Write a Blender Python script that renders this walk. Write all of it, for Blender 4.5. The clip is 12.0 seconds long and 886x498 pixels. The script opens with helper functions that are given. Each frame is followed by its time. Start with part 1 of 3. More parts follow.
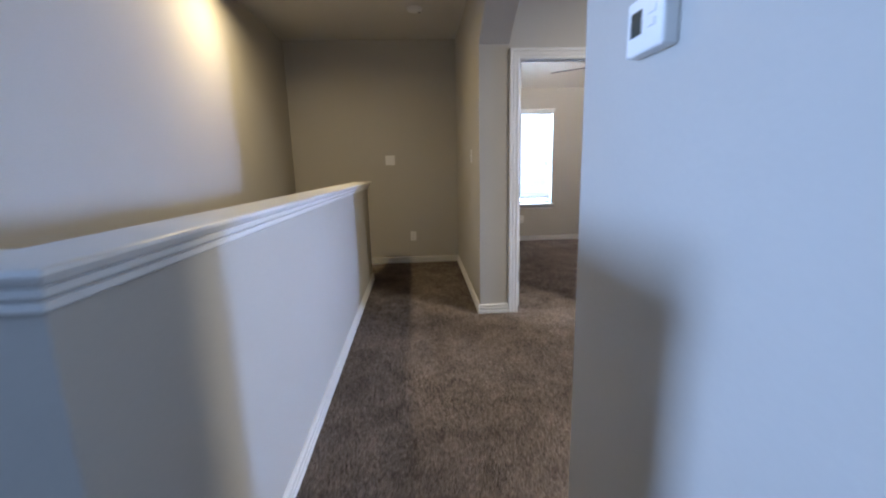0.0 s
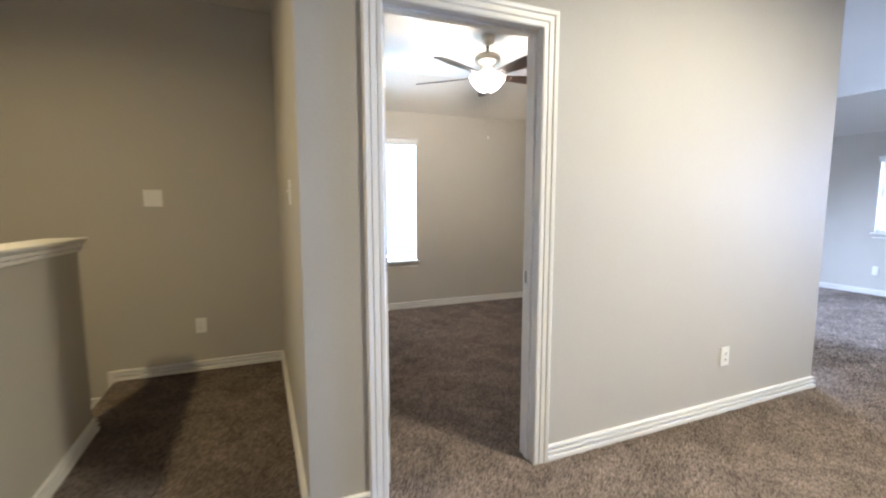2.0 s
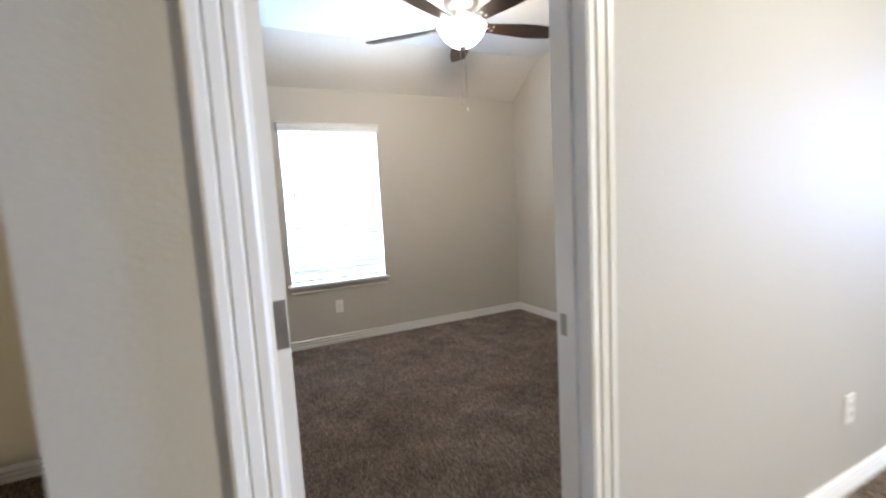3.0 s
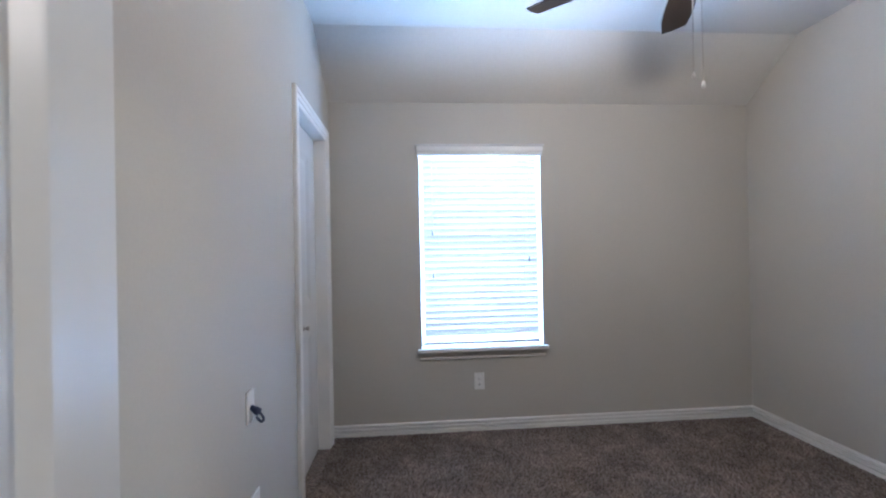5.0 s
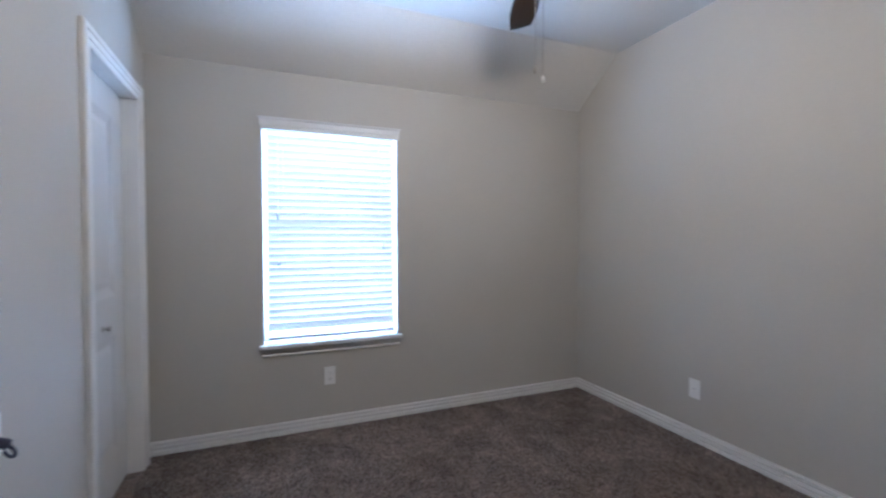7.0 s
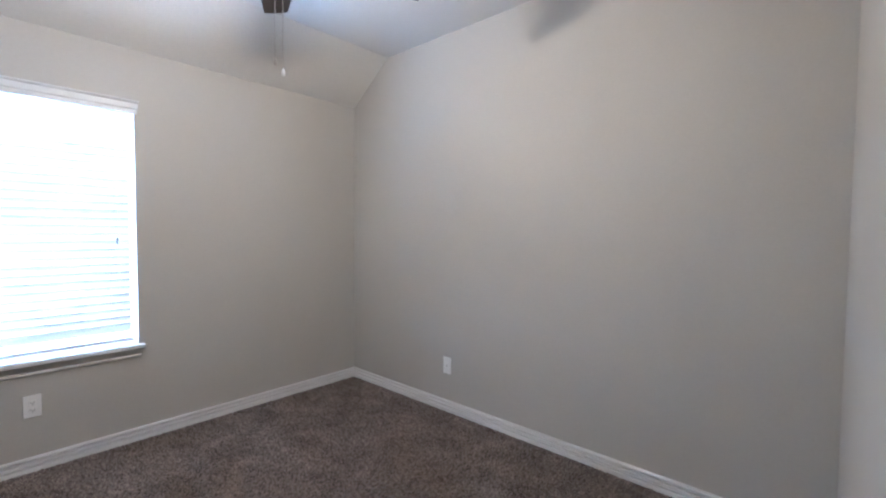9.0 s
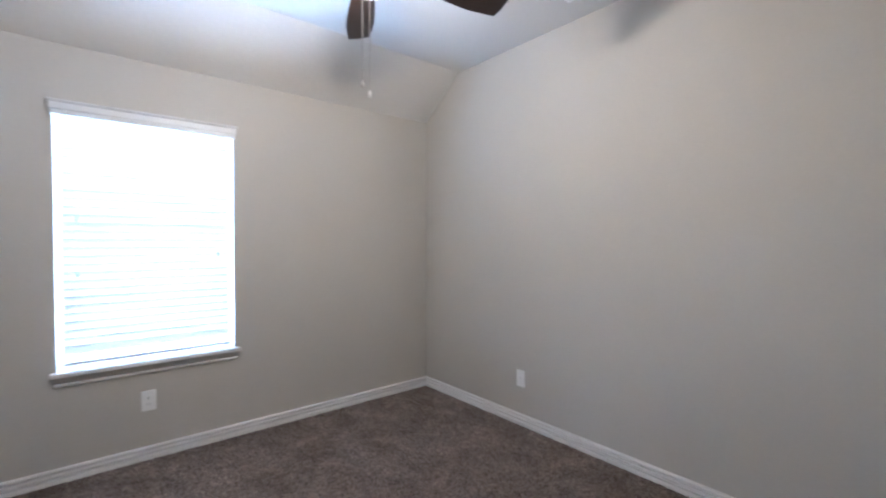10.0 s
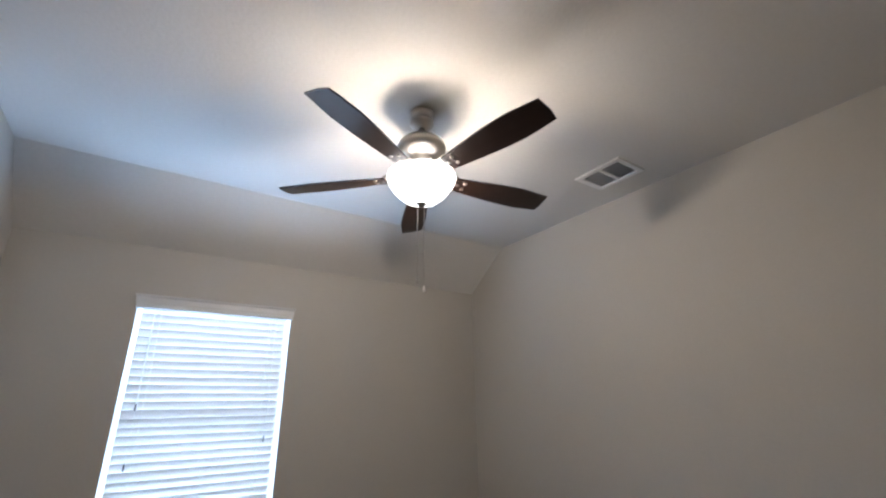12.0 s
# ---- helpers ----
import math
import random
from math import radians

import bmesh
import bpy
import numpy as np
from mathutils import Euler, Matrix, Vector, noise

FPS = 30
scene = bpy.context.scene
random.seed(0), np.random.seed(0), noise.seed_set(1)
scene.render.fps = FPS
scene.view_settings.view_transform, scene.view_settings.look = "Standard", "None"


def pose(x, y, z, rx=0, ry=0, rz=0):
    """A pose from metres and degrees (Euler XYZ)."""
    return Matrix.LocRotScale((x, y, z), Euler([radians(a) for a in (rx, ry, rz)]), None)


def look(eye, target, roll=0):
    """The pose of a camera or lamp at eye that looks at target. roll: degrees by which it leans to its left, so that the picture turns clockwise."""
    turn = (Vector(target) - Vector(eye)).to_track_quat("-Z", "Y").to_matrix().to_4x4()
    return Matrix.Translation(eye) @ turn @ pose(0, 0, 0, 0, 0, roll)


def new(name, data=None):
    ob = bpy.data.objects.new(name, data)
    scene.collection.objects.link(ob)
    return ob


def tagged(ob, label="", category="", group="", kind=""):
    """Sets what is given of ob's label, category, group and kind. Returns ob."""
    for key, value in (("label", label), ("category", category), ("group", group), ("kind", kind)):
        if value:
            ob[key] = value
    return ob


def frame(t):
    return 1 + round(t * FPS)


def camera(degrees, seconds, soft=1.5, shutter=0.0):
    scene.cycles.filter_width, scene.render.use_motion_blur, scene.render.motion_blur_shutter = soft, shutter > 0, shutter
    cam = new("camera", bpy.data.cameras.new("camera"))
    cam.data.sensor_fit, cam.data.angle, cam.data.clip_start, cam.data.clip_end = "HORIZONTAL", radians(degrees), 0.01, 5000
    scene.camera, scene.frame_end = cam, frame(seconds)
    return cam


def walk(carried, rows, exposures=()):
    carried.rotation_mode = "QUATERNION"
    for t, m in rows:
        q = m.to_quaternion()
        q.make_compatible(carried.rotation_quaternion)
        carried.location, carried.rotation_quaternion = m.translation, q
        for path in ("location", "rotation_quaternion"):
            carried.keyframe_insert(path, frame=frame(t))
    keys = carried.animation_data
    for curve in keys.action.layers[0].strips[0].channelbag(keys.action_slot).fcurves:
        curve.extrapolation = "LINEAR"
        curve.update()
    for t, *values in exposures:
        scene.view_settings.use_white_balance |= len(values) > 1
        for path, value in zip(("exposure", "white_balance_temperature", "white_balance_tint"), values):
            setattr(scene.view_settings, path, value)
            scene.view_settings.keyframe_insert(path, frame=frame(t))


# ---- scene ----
cam = camera(91.3, 12.0, soft=2.1, shutter=0.5)
PATH = [
    (0, (-0.479, -3.498, 1.295), (-0.376, -1.541, 0.893), -1.4),
    (0.5, (-0.441, -3.002, 1.328), (-0.331, -1.036, 0.976), -0.4),
    (1, (-0.41, -2.53, 1.312), (-0.102, -0.573, 1.034), -2.2),
    (1.5, (-0.314, -2.113, 1.286), (0.358, -0.239, 1.091), -2.0),
    (2, (-0.123, -1.661, 1.275), (0.651, 0.171, 1.063), -0.0),
    (2.5, (0.06, -1.223, 1.271), (0.998, 0.533, 1.078), -0.6),
    (2.7, (0.158, -1.032, 1.258), (1.081, 0.731, 1.047), -1.6),
    (4.3, (0.607, -0.033, 1.249), (0.994, 1.929, 1.278), -1.2),
    (4.5, (0.633, 0.05, 1.265), (0.897, 2.031, 1.327), 0.2),
    (5, (0.656, 0.204, 1.271), (0.811, 2.198, 1.281), -1.1),
    (5.5, (0.648, 0.293, 1.26), (0.888, 2.278, 1.246), -1.8),
    (6, (0.661, 0.317, 1.253), (1.005, 2.287, 1.213), -1.3),
    (6.5, (0.698, 0.315, 1.257), (1.223, 2.244, 1.207), -0.7),
    (7, (0.743, 0.301, 1.252), (1.503, 2.151, 1.208), -0.2),
    (7.5, (0.794, 0.273, 1.25), (1.821, 1.989, 1.198), -0.3),
    (7.7, (0.822, 0.256, 1.261), (1.944, 1.911, 1.211), -0.1),
    (9.3, (0.905, 0.169, 1.281), (2.408, 1.486, 1.191), 0.5),
    (9.5, (0.892, 0.173, 1.278), (2.357, 1.531, 1.198), 0.3),
    (10, (0.852, 0.202, 1.285), (2.128, 1.742, 1.246), 0.0),
    (10.5, (0.826, 0.222, 1.288), (1.942, 1.881, 1.261), -0.1),
    (11, (0.835, 0.236, 1.311), (1.926, 1.911, 1.36), 0.0),
    (11.5, (0.817, 0.221, 1.37), (1.897, 1.843, 1.824), -0.6),
    (12, (0.81, 0.21, 1.412), (1.871, 1.771, 2.073), -0.8),
]
walk(cam, [(t, look(eye, target, roll)) for t, eye, target, roll in PATH],
     exposures=[(0.0, -0.05, 5250, 13), (0.5, 0.0, 5400, 13), (1.0, 0.15, 5440, 12), (1.5, 0.37, 5480, 10), (2.0, 0.48, 5470, 9), (2.7, 0.48, 5430, 9),
                (4.3, 0.22, 4850, 13), (5.0, -0.03, 4750, 13), (5.5, -0.14, 4690, 13), (7.0, -0.08, 4690, 13), (7.7, 0.0, 4710, 13), (9.3, 0.42, 4810, 13), (10.6, 0.42, 4840, 13),
                (11.0, 0.20, 4980, 13), (11.2, 0.02, 5100, 13), (11.6, -0.26, 5260, 13), (12.0, -0.62, 5230, 13)])

# ---- world, daylight and lamps ----
world = bpy.data.worlds.new("sky")
scene.world = world
world.use_nodes = True
sky = world.node_tree.nodes.new("ShaderNodeTexSky")
sky.sky_type = "NISHITA"
sky.sun_disc = False
sky.sun_elevation, sky.sun_rotation = radians(55), radians(200)
world.node_tree.links.new(sky.outputs[0], world.node_tree.nodes["Background"].inputs[0])
world.node_tree.nodes["Background"].inputs[1].default_value = 0.12


def lamp(name, kind, m, power, color, **settings):
    data = bpy.data.lights.new(name, kind)
    data.energy, data.color = power, color
    for key, value in settings.items():
        if key == "size":
            data.shape, data.size, data.size_y = "RECTANGLE", value[0], value[1]
        elif key == "radius":
            data.shadow_soft_size = value
        elif key == "disk":
            data.shape, data.size = "DISK", value
        elif key == "spread":
            data.spread = radians(value)
        elif key == "cone":
            data.spot_size, data.spot_blend = radians(value), 0.5
    ob = new(name, data)
    ob.matrix_world = m
    return ob


DAY = (0.68, 0.78, 1.0)
WARM = (1.0, 0.71, 0.31)
SOFT_WARM = (1.0, 0.76, 0.51)
sun = lamp("sun", "SUN", look((0, 0, 20), (-2.5, -9, 0)), 3.0, (1.0, 0.95, 0.86))
sun.data.angle = radians(0.5)
# daylight in the openings of the windows
lamp("bedroom_window_daylight", "AREA", look((1.168, 3.47, 1.30), (1.168, 0, 1.30)), 166, (0.62, 0.80, 1.0), size=(0.84, 1.40))
lamp("loft_window_daylight", "AREA", look((7.84, 1.075, 1.36), (0, 1.075, 1.36)), 45, DAY, size=(0.9, 1.02))
lamp("loft_open_window_daylight", "AREA", look((7.84, -1.35, 1.45), (0, -1.35, 0.8)), 37, (0.50, 0.65, 1.0), size=(0.9, 1.3), spread=46)
# north opening is out of view, added to brighten the far loft carpet
lamp("loft_north_added_daylight", "AREA", look((5.8, 4.14, 1.45), (5.2, 1.4, 0.0)), 250, DAY, size=(1.5, 1.3), spread=110)
lamp("landing_window_daylight", "AREA", look((-6.34, -3.45, 1.6), (0, -2.8, 1.3)), 102, (0.53, 0.70, 1.0), size=(0.9, 1.1), spread=85)
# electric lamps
lamp("stair_lamp", "AREA", look((-1.58, 0.0, 2.675), (-1.58, 0.0, 0)), 25, WARM, disk=0.11, spread=165)
# unseen loft lamp, its place guessed, added to warm the door wall
lamp("loft_added_lamp", "AREA", look((2.1, -1.65, 2.675), (2.1, -1.65, 0)), 100, (1.0, 0.82, 0.53), disk=0.34)
lamp("fan_lamp", "POINT", pose(1.651, 1.655, 2.232), 34, SOFT_WARM, radius=0.032)
lamp("fan_lamp", "POINT", pose(1.700, 1.570, 2.240), 9, SOFT_WARM, radius=0.032)
# added disc, no fitting of its own: stands in for the bulbs' uplight
lamp("fan_bowl_mouth", "AREA", look((1.658, 1.612, 2.295), (1.658, 1.6121, 3)), 14, SOFT_WARM, disk=0.21)


# ---- materials ----
def material(name, color, rough=0.6, metal=0.0, grain=0.0, grain_scale=200.0, stain=0.0, stain_scale=3.0,
             bump=0.0, bump_scale=200.0, bump_depth=0.002, emit=0.0, translucent=0.0, gloss=0.5, coat=0.0):
    mat = bpy.data.materials.new(name)
    mat.use_nodes = True
    tree = mat.node_tree
    nodes, links = tree.nodes, tree.links
    shader = nodes["Principled BSDF"]
    shader.inputs["Roughness"].default_value = rough
    shader.inputs["Metallic"].default_value = metal
    shader.inputs["Specular IOR Level"].default_value = gloss
    shader.inputs["Coat Weight"].default_value = coat
    shader.inputs["Base Color"].default_value = (*color, 1)
    where = nodes.new("ShaderNodeNewGeometry").outputs["Position"]
    last = None
    for amount, scale in ((grain, grain_scale), (stain, stain_scale)):
        if not amount:
            continue
        tex = nodes.new("ShaderNodeTexNoise")
        tex.inputs["Scale"].default_value = scale
        tex.inputs["Detail"].default_value = 4
        links.new(where, tex.inputs["Vector"])
        ramp = nodes.new("ShaderNodeMapRange")
        ramp.inputs["From Min"].default_value, ramp.inputs["From Max"].default_value = 0.3, 0.7
        ramp.inputs["To Min"].default_value, ramp.inputs["To Max"].default_value = 1 - amount, 1 + amount
        links.new(tex.outputs["Fac"], ramp.inputs["Value"])
        mix = nodes.new("ShaderNodeMix")
        mix.data_type, mix.blend_type = "RGBA", "MULTIPLY"
        mix.inputs["Factor"].default_value = 1
        mix.inputs["A"].default_value = (*color, 1)
        if last:
            links.new(last, mix.inputs["A"])
        links.new(ramp.outputs["Result"], mix.inputs["B"])
        last = mix.outputs["Result"]
    if last:
        links.new(last, shader.inputs["Base Color"])
    if bump:
        tex = nodes.new("ShaderNodeTexNoise")
        tex.inputs["Scale"].default_value = bump_scale
        tex.inputs["Detail"].default_value = 3
        links.new(where, tex.inputs["Vector"])
        node = nodes.new("ShaderNodeBump")
        node.inputs["Strength"].default_value = bump
        node.inputs["Distance"].default_value = bump_depth
        links.new(tex.outputs["Fac"], node.inputs["Height"])
        links.new(node.outputs["Normal"], shader.inputs["Normal"])
    if emit:
        shader.inputs["Emission Color"].default_value = (*color, 1)
        shader.inputs["Emission Strength"].default_value = emit
    if translucent:
        thin = nodes.new("ShaderNodeBsdfTranslucent")
        thin.inputs["Color"].default_value = (*color, 1)
        both = nodes.new("ShaderNodeMixShader")
        both.inputs["Fac"].default_value = translucent
        links.new(shader.outputs[0], both.inputs[1])
        links.new(thin.outputs[0], both.inputs[2])
        links.new(both.outputs[0], nodes["Material Output"].inputs["Surface"])
    return mat


PAINT = material("greige_wall_paint", (0.475, 0.450, 0.400), 0.62, grain=0.015, grain_scale=90, stain=0.025, stain_scale=1.3,
                 bump=0.22, bump_scale=95, bump_depth=0.003, gloss=0.35)
CEILING = material("ceiling_paint", (0.62, 0.600, 0.560), 0.75, grain=0.02, grain_scale=60, stain=0.02, stain_scale=1.0,
                   bump=0.3, bump_scale=70, bump_depth=0.004, gloss=0.25)
TRIM = material("white_trim_paint", (0.74, 0.725, 0.69), 0.38, grain=0.01, grain_scale=150, stain=0.03, stain_scale=4,
                bump=0.05, bump_scale=60, bump_depth=0.001)
DOOR_PAINT = material("white_door_paint", (0.58, 0.567, 0.54), 0.34, stain=0.02, stain_scale=5, bump=0.05, bump_scale=120,
                      bump_depth=0.001)
PLASTIC = material("white_plastic", (0.80, 0.79, 0.76), 0.32, stain=0.02, stain_scale=30)
DARK = material("dark_plastic", (0.025, 0.025, 0.03), 0.4)
# near-black colour that stands in for the shade inside holes
HOLE_SHADE = material("dark_hole_shade", (0.03, 0.03, 0.03), 0.7)
NICKEL = material("brushed_nickel", (0.52, 0.49, 0.45), 0.28, metal=1.0, grain=0.06, grain_scale=300)
STEEL = material("hinge_steel", (0.36, 0.345, 0.32), 0.38, metal=1.0, stain=0.08, stain_scale=40)
BLIND = material("white_blind_slat", (0.85, 0.81, 0.76), 0.45, stain=0.015, stain_scale=8, translucent=0.021)
VALANCE = material("white_valance", (0.68, 0.68, 0.67), 0.4, stain=0.02, stain_scale=6)
VINYL = material("window_vinyl", (0.82, 0.82, 0.82), 0.35, stain=0.03, stain_scale=9)
CORD = material("white_cord", (0.75, 0.74, 0.70), 0.8)
TASSEL = material("grey_tassel", (0.22, 0.21, 0.20), 0.6)
CABLE = material("dark_blue_cable", (0.03, 0.035, 0.07), 0.45)
SCREEN = material("grey_display", (0.05, 0.06, 0.055), 0.2)
BULB = material("lit_frosted_bowl", (1.0, 0.88, 0.70), 0.4, emit=7.0)
LENS = material("lit_lamp_lens", (1.0, 0.85, 0.6), 0.4, emit=12.0)


def carpet_material():
    mat = bpy.data.materials.new("brown_cut_pile_carpet")
    mat.use_nodes = True
    nodes, links = mat.node_tree.nodes, mat.node_tree.links
    shader = nodes["Principled BSDF"]
    shader.inputs["Roughness"].default_value = 0.95
    shader.inputs["Specular IOR Level"].default_value = 0.1
    shader.inputs["Sheen Weight"].default_value = 0.25
    where = nodes.new("ShaderNodeNewGeometry").outputs["Position"]

    def noise_at(scale, detail=3.0, distort=0.0):
        tex = nodes.new("ShaderNodeTexNoise")
        tex.inputs["Scale"].default_value = scale
        tex.inputs["Detail"].default_value = detail
        tex.inputs["Distortion"].default_value = distort
        links.new(where, tex.inputs["Vector"])
        return tex.outputs["Fac"]

    def ramp(value, stops):
        node = nodes.new("ShaderNodeValToRGB")
        node.color_ramp.elements[0].position, node.color_ramp.elements[0].color = stops[0]
        node.color_ramp.elements[1].position, node.color_ramp.elements[1].color = stops[1]
        links.new(value, node.inputs["Fac"])
        return node.outputs["Color"]

    tuft = noise_at(105, 2.5, 0.3)
    yarn = ramp(tuft, ((0.36, (0.044, 0.030, 0.023, 1)), (0.68, (0.33, 0.245, 0.19, 1))))
    clump = ramp(noise_at(38, 3, 0.6), ((0.30, (0.66, 0.66, 0.66, 1)), (0.70, (1.30, 1.30, 1.30, 1))))
    swept = ramp(noise_at(2.4, 2.5, 0.25), ((0.36, (0.76, 0.755, 0.75, 1)), (0.64, (1.18, 1.18, 1.18, 1))))
    last = yarn
    for layer in (clump, swept):
        mix = nodes.new("ShaderNodeMix")
        mix.data_type, mix.blend_type = "RGBA", "MULTIPLY"
        mix.inputs["Factor"].default_value = 1
        links.new(last, mix.inputs["A"])
        links.new(layer, mix.inputs["B"])
        last = mix.outputs["Result"]
    links.new(last, shader.inputs["Base Color"])
    add = nodes.new("ShaderNodeMath")
    add.operation = "ADD"
    links.new(tuft, add.inputs[0])
    links.new(noise_at(38, 3, 0.6), add.inputs[1])
    bump = nodes.new("ShaderNodeBump")
    bump.inputs["Strength"].default_value, bump.inputs["Distance"].default_value = 1.0, 0.016
    links.new(add.outputs[0], bump.inputs["Height"])
    links.new(bump.outputs["Normal"], shader.inputs["Normal"])
    return mat


def yarn_material():
    mat = bpy.data.materials.new("brown_carpet_yarn")
    mat.use_nodes = True
    nodes, links = mat.node_tree.nodes, mat.node_tree.links
    shader = nodes["Principled BSDF"]
    shader.inputs["Roughness"].default_value = 0.9
    shader.inputs["Specular IOR Level"].default_value = 0.15
    geometry = nodes.new("ShaderNodeNewGeometry")
    ramp = nodes.new("ShaderNodeValToRGB")
    ramp.color_ramp.elements[0].color = (0.076, 0.060, 0.050, 1)
    ramp.color_ramp.elements[1].color = (0.300, 0.246, 0.210, 1)
    links.new(geometry.outputs["Random Per Island"], ramp.inputs["Fac"])
    patch = nodes.new("ShaderNodeTexNoise")
    patch.inputs["Scale"].default_value, patch.inputs["Detail"].default_value = 4.6, 6
    patch.inputs["Distortion"].default_value = 0.8
    links.new(geometry.outputs["Position"], patch.inputs["Vector"])
    span = nodes.new("ShaderNodeMapRange")
    span.inputs["From Min"].default_value, span.inputs["From Max"].default_value = 0.35, 0.65
    span.inputs["To Min"].default_value, span.inputs["To Max"].default_value = 0.78, 1.25
    links.new(patch.outputs["Fac"], span.inputs["Value"])
    mix = nodes.new("ShaderNodeMix")
    mix.data_type, mix.blend_type = "RGBA", "MULTIPLY"
    mix.inputs["Factor"].default_value = 1
    links.new(ramp.outputs["Color"], mix.inputs["A"])
    links.new(span.outputs["Result"], mix.inputs["B"])
    links.new(mix.outputs["Result"], shader.inputs["Base Color"])
    return mat


def blade_material():
    mat = bpy.data.materials.new("espresso_wood_blade")
    mat.use_nodes = True
    nodes, links = mat.node_tree.nodes, mat.node_tree.links
    shader = nodes["Principled BSDF"]
    shader.inputs["Roughness"].default_value = 0.28
    coords = nodes.new("ShaderNodeTexCoord").outputs["Object"]
    mapping = nodes.new("ShaderNodeMapping")
    mapping.inputs["Scale"].default_value = (6, 90, 6)
    links.new(coords, mapping.inputs["Vector"])
    tex = nodes.new("ShaderNodeTexNoise")
    tex.inputs["Scale"].default_value, tex.inputs["Detail"].default_value = 1.0, 4
    links.new(mapping.outputs["Vector"], tex.inputs["Vector"])
    ramp = nodes.new("ShaderNodeValToRGB")
    ramp.color_ramp.elements[0].color, ramp.color_ramp.elements[1].color = (0.007, 0.004, 0.003, 1), (0.022, 0.011, 0.008, 1)
    links.new(tex.outputs["Fac"], ramp.inputs["Fac"])
    links.new(ramp.outputs["Color"], shader.inputs["Base Color"])
    return mat


def glass_material():
    mat = bpy.data.materials.new("window_glass")
    mat.use_nodes = True
    shader = mat.node_tree.nodes["Principled BSDF"]
    shader.inputs["Base Color"].default_value = (0.96, 0.98, 0.97, 1)
    shader.inputs["Roughness"].default_value = 0.0
    shader.inputs["Transmission Weight"].default_value = 1.0
    shader.inputs["IOR"].default_value = 1.02
    return mat


CARPET, YARN, BLADE, GLASS = carpet_material(), yarn_material(), blade_material(), glass_material()


# ---- building helpers ----
def part(name, bm, mat, parent=None, label="", smooth=False):
    mesh = bpy.data.meshes.new(name)
    bmesh.ops.recalc_face_normals(bm, faces=bm.faces)
    bm.to_mesh(mesh)
    bm.free()
    mesh.materials.append(mat)
    if smooth:
        mesh.shade_smooth()
    ob = new(name, mesh)
    ob.parent = parent
    if label:
        tagged(ob, label)
    return ob


def add_box(bm, x0, x1, y0, y1, z0, z1, bevel=0.0):
    made = bmesh.ops.create_cube(bm, size=1)["verts"]
    for v in made:
        v.co = ((x0 + x1) / 2 + v.co.x * (x1 - x0), (y0 + y1) / 2 + v.co.y * (y1 - y0), (z0 + z1) / 2 + v.co.z * (z1 - z0))
    if bevel:
        edges = list({e for v in made for e in v.link_edges})
        bmesh.ops.bevel(bm, geom=edges, offset=bevel, segments=2, profile=0.5, affect="EDGES")
    return bm


def boxes(*sizes, bevel=0.0):
    bm = bmesh.new()
    for s in sizes:
        add_box(bm, *s, bevel=bevel)
    return bm


def lathe(profile, steps=32):
    """A turned shape about z from (radius, height) pairs."""
    bm = bmesh.new()
    rings = []
    for r, z in profile:
        rings.append([bm.verts.new((r * math.cos(2 * math.pi * i / steps), r * math.sin(2 * math.pi * i / steps), z)) for i in range(steps)])
    for a, b in zip(rings, rings[1:]):
        for i in range(steps):
            bm.faces.new((a[i], a[(i + 1) % steps], b[(i + 1) % steps], b[i]))
    bm.faces.new(rings[0])
    bm.faces.new(rings[-1])
    return bm


def sweep(profile, stations):
    """Joins the same profile at each station; a station maps (out, up) to a place. Closed section, capped ends."""
    bm = bmesh.new()
    rows = [[bm.verts.new(place(a, b)) for a, b in profile] for place in stations]
    n = len(profile)
    for r0, r1 in zip(rows, rows[1:]):
        for i in range(n):
            bm.faces.new((r0[i], r0[(i + 1) % n], r1[(i + 1) % n], r1[i]))
    bm.faces.new(rows[0])
    bm.faces.new(rows[-1])
    return bm


def wall(name, label, *sizes, mat=None):
    return tagged(part(name, boxes(*sizes), mat or PAINT), label, "wall", kind="structure")


def turn_to(angle):
    """Local frame of things on walls: x along the wall, z up, y out of the wall; angle: yaw in degrees."""
    return Matrix.Rotation(radians(angle), 4, "Z")


# ---- setting: floors ----
TOP = 2.85
tagged(part("floor", boxes(
    (-6.4, 7.9, -6.2, -2.9, -0.25, 0), (-6.4, -2.0, -2.9, -2.35, -0.25, 0), (-1.13, 7.9, -2.9, 0.02, -0.25, 0),
    (-1.13, 3.4, 0.02, 3.45, -0.25, 0), (3.4, 7.9, 0.02, 4.1, -0.25, 0)), CARPET),
    "brown grey cut pile carpet with swept marks", "carpet", kind="structure")
stairs = []
for i in range(3):
    stairs.append((-1.13 - 0.29 * (i + 1), -1.13 - 0.29 * i, 1.21, 1.995, -3.0, -0.18 * (i + 1)))
for i in range(11):
    stairs.append((-2.0, -1.13, 1.21 - 0.27 * (i + 1), 1.21 - 0.27 * i, -3.0, -0.54 - 0.18 * (i + 1)))
tagged(part("stairs", boxes(*stairs), CARPET), "carpeted stairs going down behind the half wall", "stairs", kind="structure")
tagged(part("lower_floor", boxes((-2.0, -1.13, -2.9, -1.76, -3.0, -2.7)), CARPET), "carpet at the foot of the stairs", "carpet",
       kind="structure")

